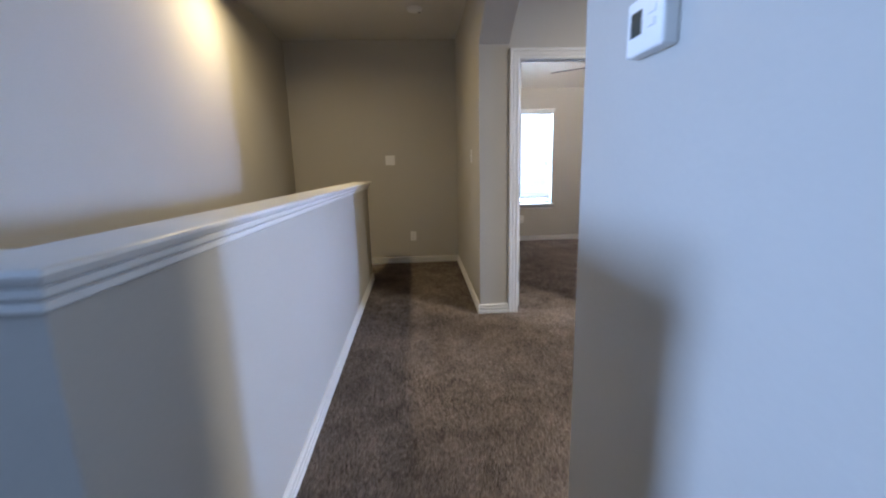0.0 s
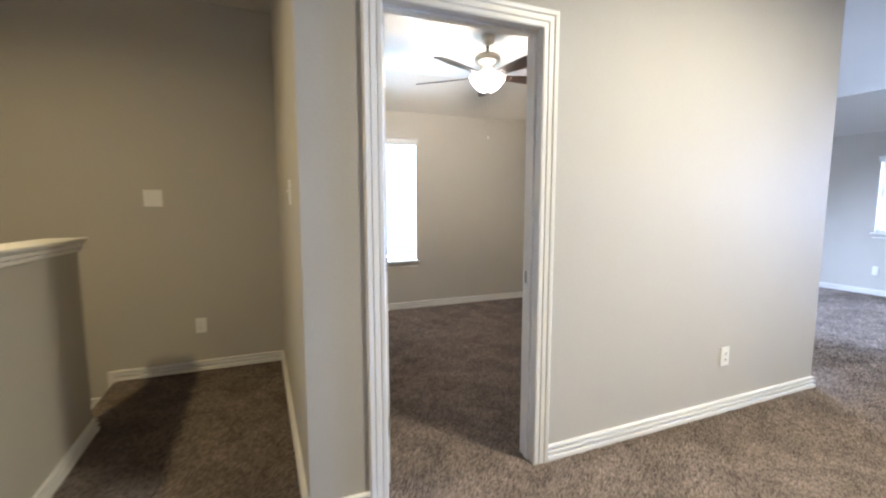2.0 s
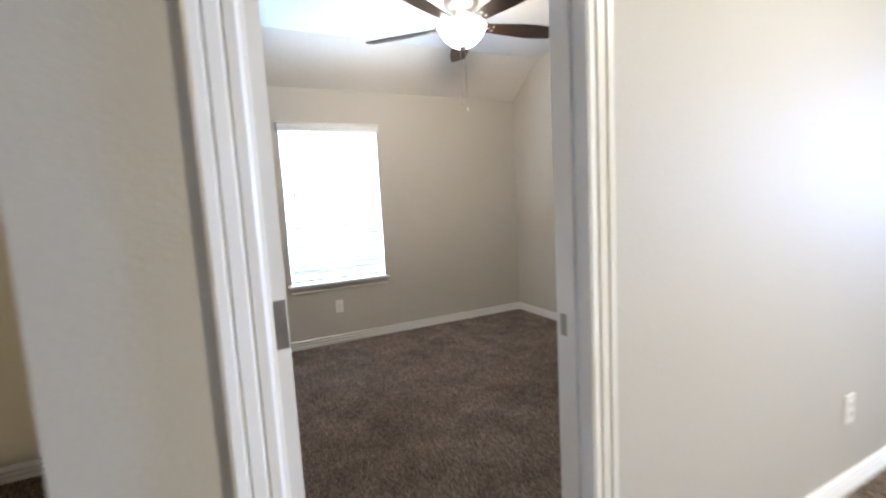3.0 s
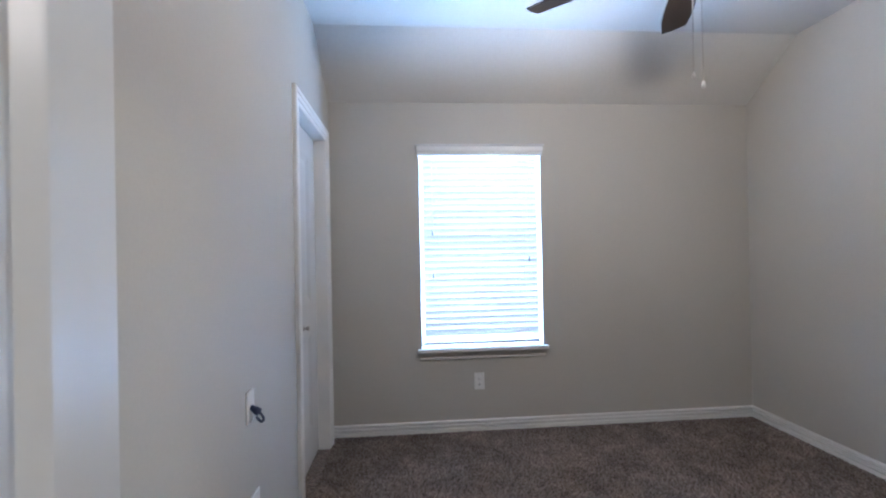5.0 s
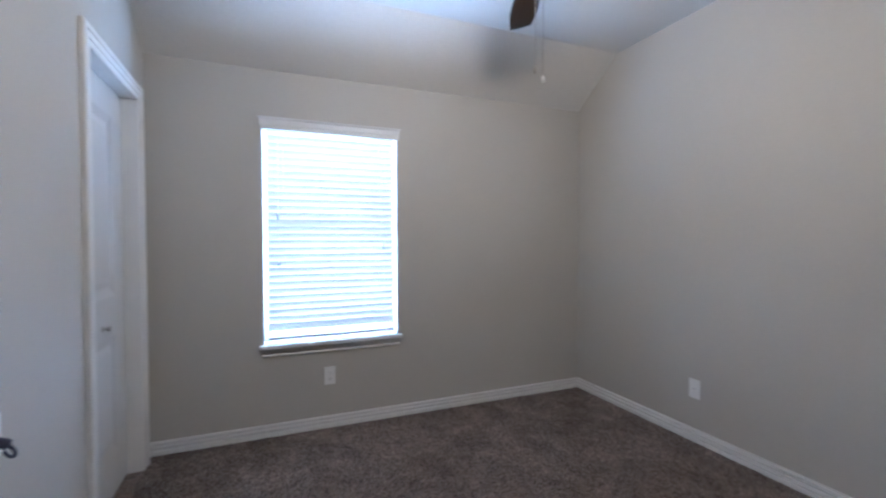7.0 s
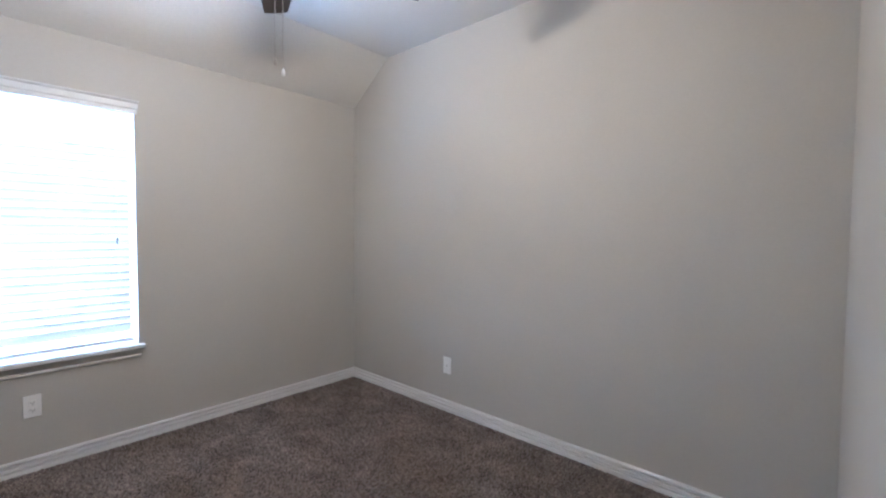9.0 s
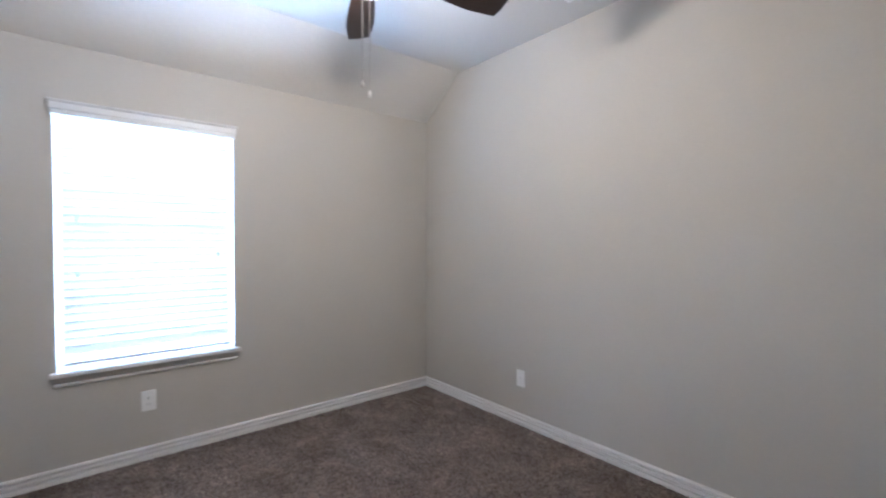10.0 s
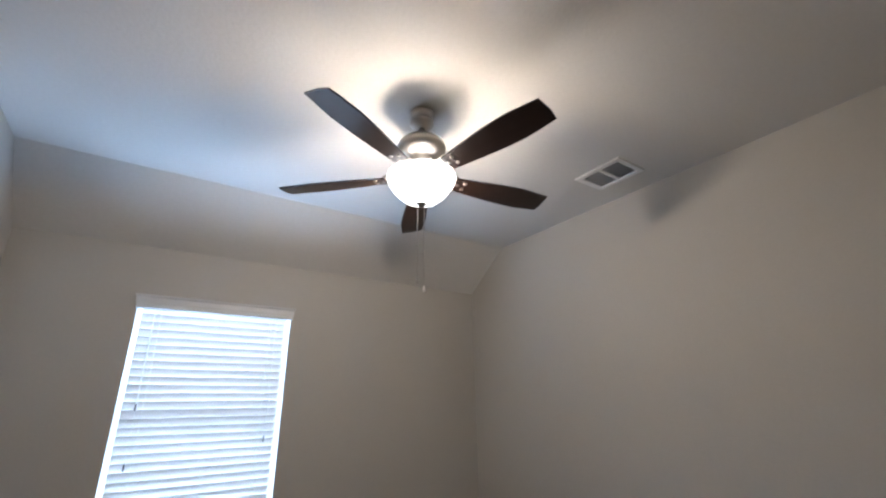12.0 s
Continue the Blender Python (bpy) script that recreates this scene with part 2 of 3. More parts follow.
# ---- setting: walls ----
DX0, DX1, DH = 0.333, 1.062, 2.04
wall("wall_door", "greige painted wall with the bedroom door opening",
     (0.015, DX0 - 0.02, 0.015, 0.12, 0, TOP), (DX1 + 0.02, 3.36, 0.015, 0.12, 0, TOP), (DX0 - 0.02, DX1 + 0.02, 0.015, 0.12, DH + 0.02, TOP))
CY0, CY1, CH = 2.390, 3.072, 2.005
wall("wall_west", "greige painted wall with the closet door opening",
     (0.015, 0.112, 0.12, 2.01, 0, TOP), (0.015, 0.112, 2.01, 2.13, 0, TOP), (-0.035, 0.112, 2.13, CY0 - 0.02, 0, TOP), (-0.035, 0.112, CY1 + 0.02, 3.249, 0, TOP),
     (-0.035, 0.112, CY0 - 0.02, CY1 + 0.02, CH + 0.02, TOP))
wall("wall_hall_end", "greige painted wall at the end of the hall", (-2.12, 0.015, 2.01, 2.13, -3.0, TOP))
wall("wall_stair", "greige painted wall beside the stairwell", (-2.12, -2.0, -2.45, 2.01, -3.0, TOP), (-2.12, -2.0, -2.9, -2.45, -3.0, -0.25))
WX0, WX1, WZ0, WZ1 = 0.732, 1.604, 0.570, 2.008
wall("wall_north", "greige painted wall round the bedroom window",
     (-0.035, WX0, 3.249, 3.392, 0, TOP), (WX1, 3.36, 3.249, 3.392, 0, TOP), (WX0, WX1, 3.249, 3.392, 0, WZ0), (WX0, WX1, 3.249, 3.392, WZ1, TOP))
wall("wall_east", "greige painted bedroom side wall", (3.185, 3.36, 0.12, 3.249, 0, TOP))
wall("wall_closet", "plain wall closing the closet", (-1.1, -1.0, 2.13, 3.392, 0, TOP), (-1.0, -0.035, 3.30, 3.392, 0, TOP))
# wall with the thermostat and the arch
ARCH0, ARCH1, SPRING, RISE = -2.19, 0.015, 2.15, 0.36
bm = boxes((0.015, 0.25, -6.0, ARCH0, 0, TOP))
half = (ARCH1 - ARCH0) / 2
radius = (half * half + RISE * RISE) / (2 * RISE)
cols = []
for i in range(33):
    y = ARCH0 + (ARCH1 - ARCH0) * i / 32
    z = SPRING + RISE - radius + math.sqrt(radius * radius - (y - ARCH0 - half) ** 2)
    cols.append([bm.verts.new(p) for p in ((0.015, y, z), (0.25, y, z), (0.25, y, TOP), (0.015, y, TOP))])
for a, b in zip(cols, cols[1:]):
    for i in range(4):
        bm.faces.new((a[i], a[(i + 1) % 4], b[(i + 1) % 4], b[i]))
tagged(part("wall_arch", bm, PAINT), "greige painted wall with a wide shallow arch", "wall", kind="structure")
wall("wall_loft_east", "pale wall with two windows",
     (7.7, 7.82, -6.0, -1.8, 0, TOP), (7.7, 7.82, -0.9, 0.62, 0, TOP), (7.7, 7.82, 1.53, 4.0, 0, TOP),
     (7.7, 7.82, -1.8, -0.9, 0, 0.80), (7.7, 7.82, -1.8, -0.9, 2.1, TOP), (7.7, 7.82, 0.62, 1.53, 0, 0.85), (7.7, 7.82, 0.62, 1.53, 1.89, TOP))
wall("wall_loft_north", "pale wall at the far end of the loft", (3.36, 5.0, 4.0, 4.1, 0, TOP), (6.6, 7.82, 4.0, 4.1, 0, TOP),
     (5.0, 6.6, 4.0, 4.1, 0, 0.80), (5.0, 6.6, 4.0, 4.1, 2.10, TOP), (3.36, 3.5, 3.392, 4.0, 0, TOP))
wall("wall_south", "plain wall behind the landing", (-6.4, 7.82, -6.1, -6.0, 0, TOP))
wall("wall_landing_west", "plain wall with a window at the far side of the landing",
     (-6.4, -6.3, -6.0, -3.90, 0, TOP), (-6.4, -6.3, -3.00, -2.35, 0, TOP), (-6.4, -6.3, -3.90, -3.00, 0, 1.05), (-6.4, -6.3, -3.90, -3.00, 2.15, TOP))
wall("wall_landing_north", "plain wall beside the stairwell", (-6.3, -2.12, -2.45, -2.35, 0, TOP))
wall("wall_stair_foot", "wall below the landing", (-2.0, -1.13, -3.0, -2.9, -3.0, -0.25), (-1.13, -1.0, -2.9, 1.21, -3.0, -0.25))

# ---- setting: ceilings ----
tagged(part("ceiling_hall", boxes((-6.4, 0.015, -6.1, -2.9, 2.70, 2.80), (-6.4, -2.0, -2.9, -2.45, 2.70, 2.80), (-2.0, 0.015, -2.9, 2.01, 2.70, 2.80)), CEILING),
       "flat painted hall ceiling", "ceiling", kind="structure")


def sloped_ceiling(name, label, section, axis, span):
    """A flat ceiling whose edge slopes down: section of (across, z) pairs, swept along axis."""
    bm = bmesh.new()
    rows = []
    for s in span:
        rows.append([bm.verts.new((s, a, z) if axis == "x" else (a, s, z)) for a, z in section])
    n = len(section)
    for i in range(n):
        bm.faces.new((rows[0][i], rows[0][(i + 1) % n], rows[1][(i + 1) % n], rows[1][i]))
    bm.faces.new(rows[0])
    bm.faces.new(rows[1])
    return tagged(part(name, bm, CEILING), label, "ceiling", kind="structure")


sloped_ceiling("ceiling_bedroom", "painted bedroom ceiling sloping down over the window",
               ((0.12, 2.633), (2.820, 2.633), (3.249, 2.318), (3.249, 2.80), (0.12, 2.80)), "x", (0.112, 3.185))
sloped_ceiling("ceiling_loft", "painted loft ceiling sloping down over the windows",
               ((0.25, 2.70), (7.2, 2.70), (7.7, 2.24), (7.7, 2.80), (0.25, 2.80)), "y", (-6.0, 0.015))
sloped_ceiling("ceiling_loft_north", "painted loft ceiling sloping down over the windows",
               ((3.36, 2.70), (7.2, 2.70), (7.7, 2.24), (7.7, 2.80), (3.36, 2.80)), "y", (0.015, 4.0))
wall("roof", "plain roof slab over the rooms", (-6.5, 8.0, -6.3, 4.2, TOP, TOP + 0.1))

# ---- setting: baseboards ----
BASE = ((0, 0), (0.021, 0), (0.022, 0.010), (0.021, 0.024), (0.018, 0.027), (0.0015, 0.0275), (0.0015, 0.0375), (0.017, 0.038), (0.020, 0.041),
        (0.0195, 0.050), (0.016, 0.0525), (0.0015, 0.053), (0.0015, 0.063), (0.014, 0.0635), (0.0175, 0.0665), (0.016, 0.075), (0.009, 0.079), (0, 0.080))


def baseboard(p0, p1, out, z=0.0, cut0=0, cut1=0):
    """cut: 1 mitres an outside corner, -1 an inside one."""
    a, b, n = Vector((*p0, z)), Vector((*p1, z)), Vector((*out, 0))
    d = (b - a).normalized()
    bm = sweep(BASE, (lambda o, u: a + n * o - d * (o * cut0) + Vector((0, 0, u)), lambda o, u: b + n * o + d * (o * cut1) + Vector((0, 0, u))))
    return tagged(part("baseboard", bm, TRIM), "white moulded baseboard with three ridges", "baseboard", kind="structure")


CW = 0.080
baseboard((0.015, 0.015), (DX0 - CW, 0.015), (0, -1), cut0=1)
baseboard((DX1 + CW, 0.015), (3.36, 0.015), (0, -1), cut1=1)
baseboard((3.36, 0.015), (3.36, 3.392), (1, 0), cut0=1)
baseboard((0.015, 0.015), (0.015, 2.01), (-1, 0), cut0=1, cut1=-1)
baseboard((-1.13, 2.01), (0.015, 2.01), (0, -1), cut1=-1)
baseboard((-1.40, 2.01), (-1.13, 2.01), (0, -1), z=-0.18)
baseboard((-1.69, 2.01), (-1.40, 2.01), (0, -1), z=-0.36)
baseboard((-2.0, 2.01), (-1.69, 2.01), (0, -1), z=-0.54)
baseboard((0.112, 0.12), (0.112, CY0 - CW), (1, 0))
baseboard((0.112, 3.249), (3.185, 3.249), (0, -1), cut1=-1)
baseboard((3.185, 0.12), (3.185, 3.249), (-1, 0), cut0=-1, cut1=-1)
baseboard((DX1 + CW, 0.12), (3.185, 0.12), (0, 1), cut1=-1)
baseboard((0.015, -6.0), (0.015, ARCH0), (-1, 0), cut1=1)
baseboard((0.015, ARCH0), (0.25, ARCH0), (0, 1), cut0=1, cut1=1)
baseboard((0.25, -6.0), (0.25, ARCH0), (1, 0), cut1=1)
baseboard((7.7, -6.0), (7.7, 4.0), (-1, 0))
baseboard((-1.025, -2.87), (-1.025, 1.21), (1, 0), cut0=1, cut1=1)
baseboard((-1.14, 1.21), (-1.025, 1.21), (0, 1), cut1=1)
baseboard((-2.0, -2.87), (-1.025, -2.87), (0, -1), cut1=1)
# short upright return of the baseboard at the head of the stairs
tagged(part("trim", boxes((-1.165, -1.13, 1.994, 2.01, -0.103, 0.077)), TRIM), "white baseboard return at the stair head", "trim",
       kind="structure")

# ---- setting: half wall with moulded cap ----
HWZ = 1.06
HX0, HX1, HY0, HY1 = -1.14, -1.025, -2.87, 1.21


def settled(bm):
    """The half wall's top runs a little out of level."""
    for v in bm.verts:
        if v.co.z > 0.9:
            v.co.z += 0.075 * (HY1 - v.co.y) / (HY1 - HY0)
    return bm


half_wall = tagged(part("half_wall", settled(boxes((HX0, HX1, HY0, HY1, -0.25, HWZ), (-2.0, HX0, HY0, HY0 + 0.115, -0.25, HWZ),
                                                     (-2.115, -2.0, HY0, -2.45, 0, HWZ + 0.02))), PAINT),
                   "greige painted half wall round the stairwell with a white cap", "half wall", kind="structure")
CAP = ((0, HWZ), (0, HWZ - 0.085), (0.010, HWZ - 0.084), (0.014, HWZ - 0.078), (0.014, HWZ - 0.058), (0.008, HWZ - 0.054), (0.016, HWZ - 0.048),
       (0.022, HWZ - 0.040), (0.022, HWZ - 0.022), (0.016, HWZ - 0.018), (0.026, HWZ - 0.010), (0.028, HWZ - 0.001), (0.037, HWZ + 0.003),
       (0.040, HWZ + 0.014), (0.037, HWZ + 0.026), (0.031, HWZ + 0.030), (0, HWZ + 0.030))
CAP = [(o, HWZ + 0.030 - (HWZ + 0.030 - u) * 0.62) for o, u in CAP]
bm = sweep(CAP, (lambda o, u: (-2.0, HY0 - o, u), lambda o, u: (HX1 + o, HY0 - o, u), lambda o, u: (HX1 + o, HY1 + o, u),
                 lambda o, u: (HX0 - o, HY1 + o, u), lambda o, u: (HX0 - o, HY0 + 0.115 + o, u), lambda o, u: (-2.0, HY0 + 0.115 + o, u)))
part("cap_moulding", settled(bm), TRIM, half_wall, "white painted moulded edge")
part("cap_top", settled(boxes((HX0, HX1, HY0, HY1, HWZ, HWZ + 0.0298), (-2.0, HX0, HY0, HY0 + 0.115, HWZ, HWZ + 0.0298))), TRIM, half_wall,
     "white painted cap board")

# ---- setting: doors ----
CASING = ((0, 0), (0, 0.010), (0.006, 0.014), (0.022, 0.014), (0.026, 0.010), (0.030, 0.016), (0.050, 0.018), (0.054, 0.013),
          (0.058, 0.020), (0.074, 0.022), (0.080, 0.016), (0.080, 0))


def casing(name, parent, u0, u1, h, place):
    """Moulded frame round an opening; place maps (along, depth, height) to the world."""
    return part(name, sweep(CASING, (
        lambda w, d: place(u0 - w, d, 0), lambda w, d: place(u0 - w, d, h + w),
        lambda w, d: place(u1 + w, d, h + w), lambda w, d: place(u1 + w, d, 0))), TRIM, parent, "white fluted door casing")


def leaf_mesh(w, h, t=0.035):
    """Two-panel door: x from 0 to w, z from 0 to h, y from 0 to t."""
    stile, rail_t, rail_m, rail_b = 0.150, 0.135, 0.19, 0.20
    lock = 0.78
    c = 0.011
    bm = boxes((0, w, c, t - c, 0, h))
    for y0, y1 in ((0, c), (t - c, t)):
        for s in ((0, stile, 0, h), (w - stile, w, 0, h), (stile, w - stile, 0, rail_b), (stile, w - stile, lock, lock + rail_m),
                  (stile, w - stile, h - rail_t, h)):
            add_box(bm, s[0], s[1], y0, y1, s[2], s[3])
    for z0, z1 in ((rail_b, lock), (lock + rail_m, h - rail_t)):
        for face, inner in ((0, c), (t, t - c)):
            rings = []
            for k, y in ((0, face), (0.006, face + (inner - face) * 0.12), (0.040, inner), (0.048, inner), (0.075, face + (inner - face) * 0.45)):
                rings.append([bm.verts.new(p) for p in ((stile + k, y, z0 + k), (w - stile - k, y, z0 + k), (w - stile - k, y, z1 - k), (stile + k, y, z1 - k))])
            for a, b in zip(rings, rings[1:]):
                for i in range(4):
                    bm.faces.new((a[i], a[(i + 1) % 4], b[(i + 1) % 4], b[i]))
            bm.faces.new(rings[-1])
    return bm


def knob(parent, x, z, size=1.0):
    for side in (1, -1):
        bm = lathe(((0.032, 0), (0.032, 0.004), (0.028, 0.008), (0.012, 0.012), (0.011, 0.030), (0.020, 0.036), (0.0265, 0.046), (0.027, 0.056),
                    (0.020, 0.066), (0.004, 0.069)), 28)
        bm.transform(pose(x, -0.006 if side > 0 else -0.041, z, -90 * side) @ Matrix.Scale(size, 4))
        part("knob", bm, NICKEL, parent, "satin nickel door knob", smooth=True)


def door(name, label, w, h, m, handle_at, hinges=False, knob_size=1.0):
    """A leaf that swings about its origin, the hinge pin."""
    root = tagged(new(name), label, "door", kind="structure")
    root.matrix_world = m
    bm = leaf_mesh(w, h)
    bm.transform(Matrix.Translation((0.003, -0.041, 0)))
    leaf = part("leaf", bm, DOOR_PAINT, root, "white two-panel door leaf")
    knob(root, handle_at, 0.835, knob_size)
    if hinges:
        for z in (0.27, 1.02, 1.79):
            part("hinge_leaf", boxes((0.0008, 0.0032, -0.038, -0.007, z - 0.05, z + 0.05), bevel=0.0008), STEEL, leaf, "steel hinge leaf")
    return root


# bedroom door frame, fixed to the wall
frame_1 = tagged(new("door_frame"), "white door frame with fluted casing and steel hinges", "door frame", kind="structure")
casing("casing", frame_1, DX0, DX1, DH, lambda u, d, z: (u, 0.015 - d, z))
casing("casing", frame_1, DX0, DX1, DH, lambda u, d, z: (u, 0.12 + d, z))
part("jamb", boxes((DX0 - 0.02, DX0, 0.015, 0.12, 0, DH), (DX1, DX1 + 0.02, 0.015, 0.12, 0, DH), (DX0 - 0.02, DX1 + 0.02, 0.015, 0.12, DH, DH + 0.02)),
     TRIM, frame_1)
part("stop", boxes((DX0, DX0 + 0.011, 0.050, 0.080, 0, DH - 0.011), (DX1 - 0.011, DX1, 0.050, 0.080, 0, DH - 0.011), (DX0, DX1, 0.050, 0.080, DH - 0.011, DH)),
     TRIM, frame_1)
for z in (0.28, 1.03, 1.80):
    hinge = part("hinge", boxes((DX0, DX0 + 0.0025, 0.086, 0.118, z - 0.05, z + 0.05), bevel=0.001), STEEL, frame_1, "steel butt hinge")
    pin = lathe(((0.003, -0.056), (0.006, -0.052), (0.006, 0.052), (0.003, 0.056)), 12)
    pin.transform(pose(DX0 + 0.004, 0.126, z))
    part("pin", pin, STEEL, hinge, smooth=True)
part("strike_plate", boxes((DX1 - 0.0025, DX1, 0.084, 0.114, 0.885, 0.945), bevel=0.001), STEEL, frame_1, "steel strike plate")
door("door_1", "open white two-panel bedroom door with nickel knobs", DX1 - DX0 - 0.006, DH - 0.014,
     pose(DX0 + 0.004, 0.126, 0.010, 0, 0, 100.5), 0.665, hinges=True)

# closet door, shut, set back in its frame
frame_2 = tagged(new("door_frame"), "white closet door frame with fluted casing", "door frame", kind="structure")
casing("casing", frame_2, CY0, CY1, CH, lambda u, d, z: (0.112 + d, u, z))
part("jamb", boxes((-0.035, 0.112, CY0 - 0.02, CY0, 0, CH), (-0.035, 0.112, CY1, CY1 + 0.02, 0, CH), (-0.035, 0.112, CY0 - 0.02, CY1 + 0.02, CH, CH + 0.02)),
     TRIM, frame_2)
door("door_2", "shut white two-panel closet door with a small nickel knob", CY1 - CY0 - 0.006, CH - 0.014,
     pose(0.006, CY0 + 0.0, 0.010, 0, 0, 90), 0.34, knob_size=0.5)


# ---- windows ----
def window(name, label, w, z0, z1, depth, m, sill=True):
    """Single-hung window in an opening: local x across, y outward, origin at the opening's middle on the room face."""
    root = tagged(new(name), label, "window", kind="structure")
    root.matrix_world = m
    h, a = w / 2, depth - 0.05
    b = depth - 0.005
    part("window_frame", boxes((-h, -h + 0.04, a, b, z0, z1), (h - 0.04, h, a, b, z0, z1), (-h + 0.04, h - 0.04, a, b, z0, z0 + 0.045),
                               (-h + 0.04, h - 0.04, a, b, z1 - 0.045, z1)), VINYL, root)
    mid = (z0 + z1) / 2
    part("meeting_rail", boxes((-h + 0.04, h - 0.04, a - 0.006, b - 0.01, mid - 0.025, mid + 0.025), bevel=0.002), VINYL, root)
    for lo, hi in ((z0 + 0.045, mid - 0.025), (mid + 0.025, z1 - 0.045)):
        pane = part("pane", boxes((-h + 0.04, h - 0.04, a + 0.02, a + 0.025, lo, hi)), GLASS, root)
        pane.visible_shadow = False
    if sill:
        part("window_sill", boxes((-h - 0.028, h + 0.028, -0.045, 0, z0 - 0.004, z0 + 0.018), (-h, h, 0, a, z0 - 0.004, z0 + 0.0178), bevel=0.003), TRIM, root,
             "white painted window sill")
        apron = ((0, -0.040), (0, -0.056), (0.008, -0.056), (0.014, -0.052), (0.015, -0.045), (0.010, -0.040))
        part("apron", sweep(apron, (lambda o, u: (-h - 0.012, -o, z0 - 0.004 + u), lambda o, u: (h + 0.012, -o, z0 - 0.004 + u))), TRIM, root)
    return root


WXM = (WX0 + WX1) / 2
window("window_1", "white vinyl single-hung bedroom window behind a blind", WX1 - WX0, WZ0, WZ1, 0.15, pose(WXM, 3.249, 0))
window("window_2", "white vinyl loft window behind a blind", 0.91, 0.85, 1.89, 0.12, pose(7.7, 1.075, 0, 0, 0, -90))
window("window_3", "white vinyl loft window", 0.90, 0.80, 2.10, 0.12, pose(7.7, -1.35, 0, 0, 0, -90))
# window_5 is never in view; added as the opening for that daylight
window("window_5", "wide white vinyl loft window, unseen, added for daylight", 1.60, 0.80, 2.10, 0.10, pose(5.8, 4.0, 0))
window("window_4", "white vinyl landing window", 0.90, 1.05, 2.15, 0.10, pose(-6.3, -3.45, 0, 0, 0, 90))


def blind(label, w, z0, z1, y, tilt, m, cords=True):
    root = tagged(new("window_blind"), label, "window blind")
    root.matrix_world = m
    h = w / 2
    profile = ((0, -0.012), (0.010, -0.010), (0.012, -0.004), (0.012, 0.014), (0.016, 0.020), (0.016, 0.050), (0.022, 0.057), (0.024, 0.066), (0, 0.066))
    front = y - 0.045
    bm = sweep(profile, (lambda o, u: (-h - 0.004 - o, 0, z1 - 0.053 + u), lambda o, u: (-h - 0.004 - o, front - o, z1 - 0.053 + u),
                         lambda o, u: (h + 0.004 + o, front - o, z1 - 0.053 + u), lambda o, u: (h + 0.004 + o, 0, z1 - 0.053 + u)))
    part("valance", bm, VALANCE, root, "white moulded valance")
    part("head_rail", boxes((-h, h, y - 0.028, y + 0.028, z1 - 0.048, z1 - 0.005)), VALANCE, root)
    pitch = 0.0445
    slat = bmesh.new()
    section = [(-0.031 + 0.062 * i / 6, 0.0022 - 0.004 * ((i - 3) / 3) ** 2) for i in range(7)]
    section += [(a, b - 0.0026) for a, b in reversed(section)]
    n = len(section)
    rows = [[slat.verts.new((s, a, b)) for a, b in section] for s in (-h + 0.022, h - 0.022)]
    for i in range(n):
        slat.faces.new((rows[0][i], rows[0][(i + 1) % n], rows[1][(i + 1) % n], rows[1][i]))
    slat.faces.new(rows[0])
    slat.faces.new(rows[1])
    first = None
    z = z1 - 0.07
    while z > z0 + 0.075:
        if first is None:
            first = part("slat", slat, BLIND, root)
            ob = first
        else:
            ob = new("slat", first.data)
            ob.parent = root
        ob.matrix_basis = pose(0, y, z, tilt + random.uniform(-1.5, 1.5), random.uniform(-0.12, 0.12), 0)
        z -= pitch
    part("bottom_rail", boxes((-h + 0.022, h - 0.022, y - 0.026, y + 0.026, z0 + 0.022, z0 + 0.042), bevel=0.003), VALANCE, root)
    for x in (-h * 0.72, h * 0.72):
        for dy in (-0.0285, 0.0285):
            part("ladder_cord", boxes((x - 0.0012, x + 0.0012, y + dy - 0.001, y + dy + 0.001, z0 + 0.035, z1 - 0.045)), CORD, root)
    if cords:
        for x, lo in ((-h + 0.085, 1.385), (-h + 0.088, 1.085), (h - 0.085, 1.19)):
            line = boxes((x - 0.001, x + 0.001, front + 0.012, front + 0.014, lo + 0.03, z1 - 0.05))
            cord = part("pull_cord", line, CORD, root)
            tip = lathe(((0.002, 0.034), (0.0042, 0.028), (0.0055, 0.0), (0.002, -0.004)), 12)
            tip.transform(Matrix.Translation((x, front + 0.013, lo)))
            part("tassel", tip, TASSEL, cord, smooth=True)
    return root


blind("white faux wood blind, closed slats, glowing with daylight", WX1 - WX0 - 0.01, WZ0 + 0.018, WZ1, 0.037, -64.0, pose(WXM, 3.249, 0))
blind("white slatted blind on the loft window", 0.90, 0.868, 1.89, 0.035, -62, pose(7.7, 1.075, 0, 0, 0, -90), cords=False)


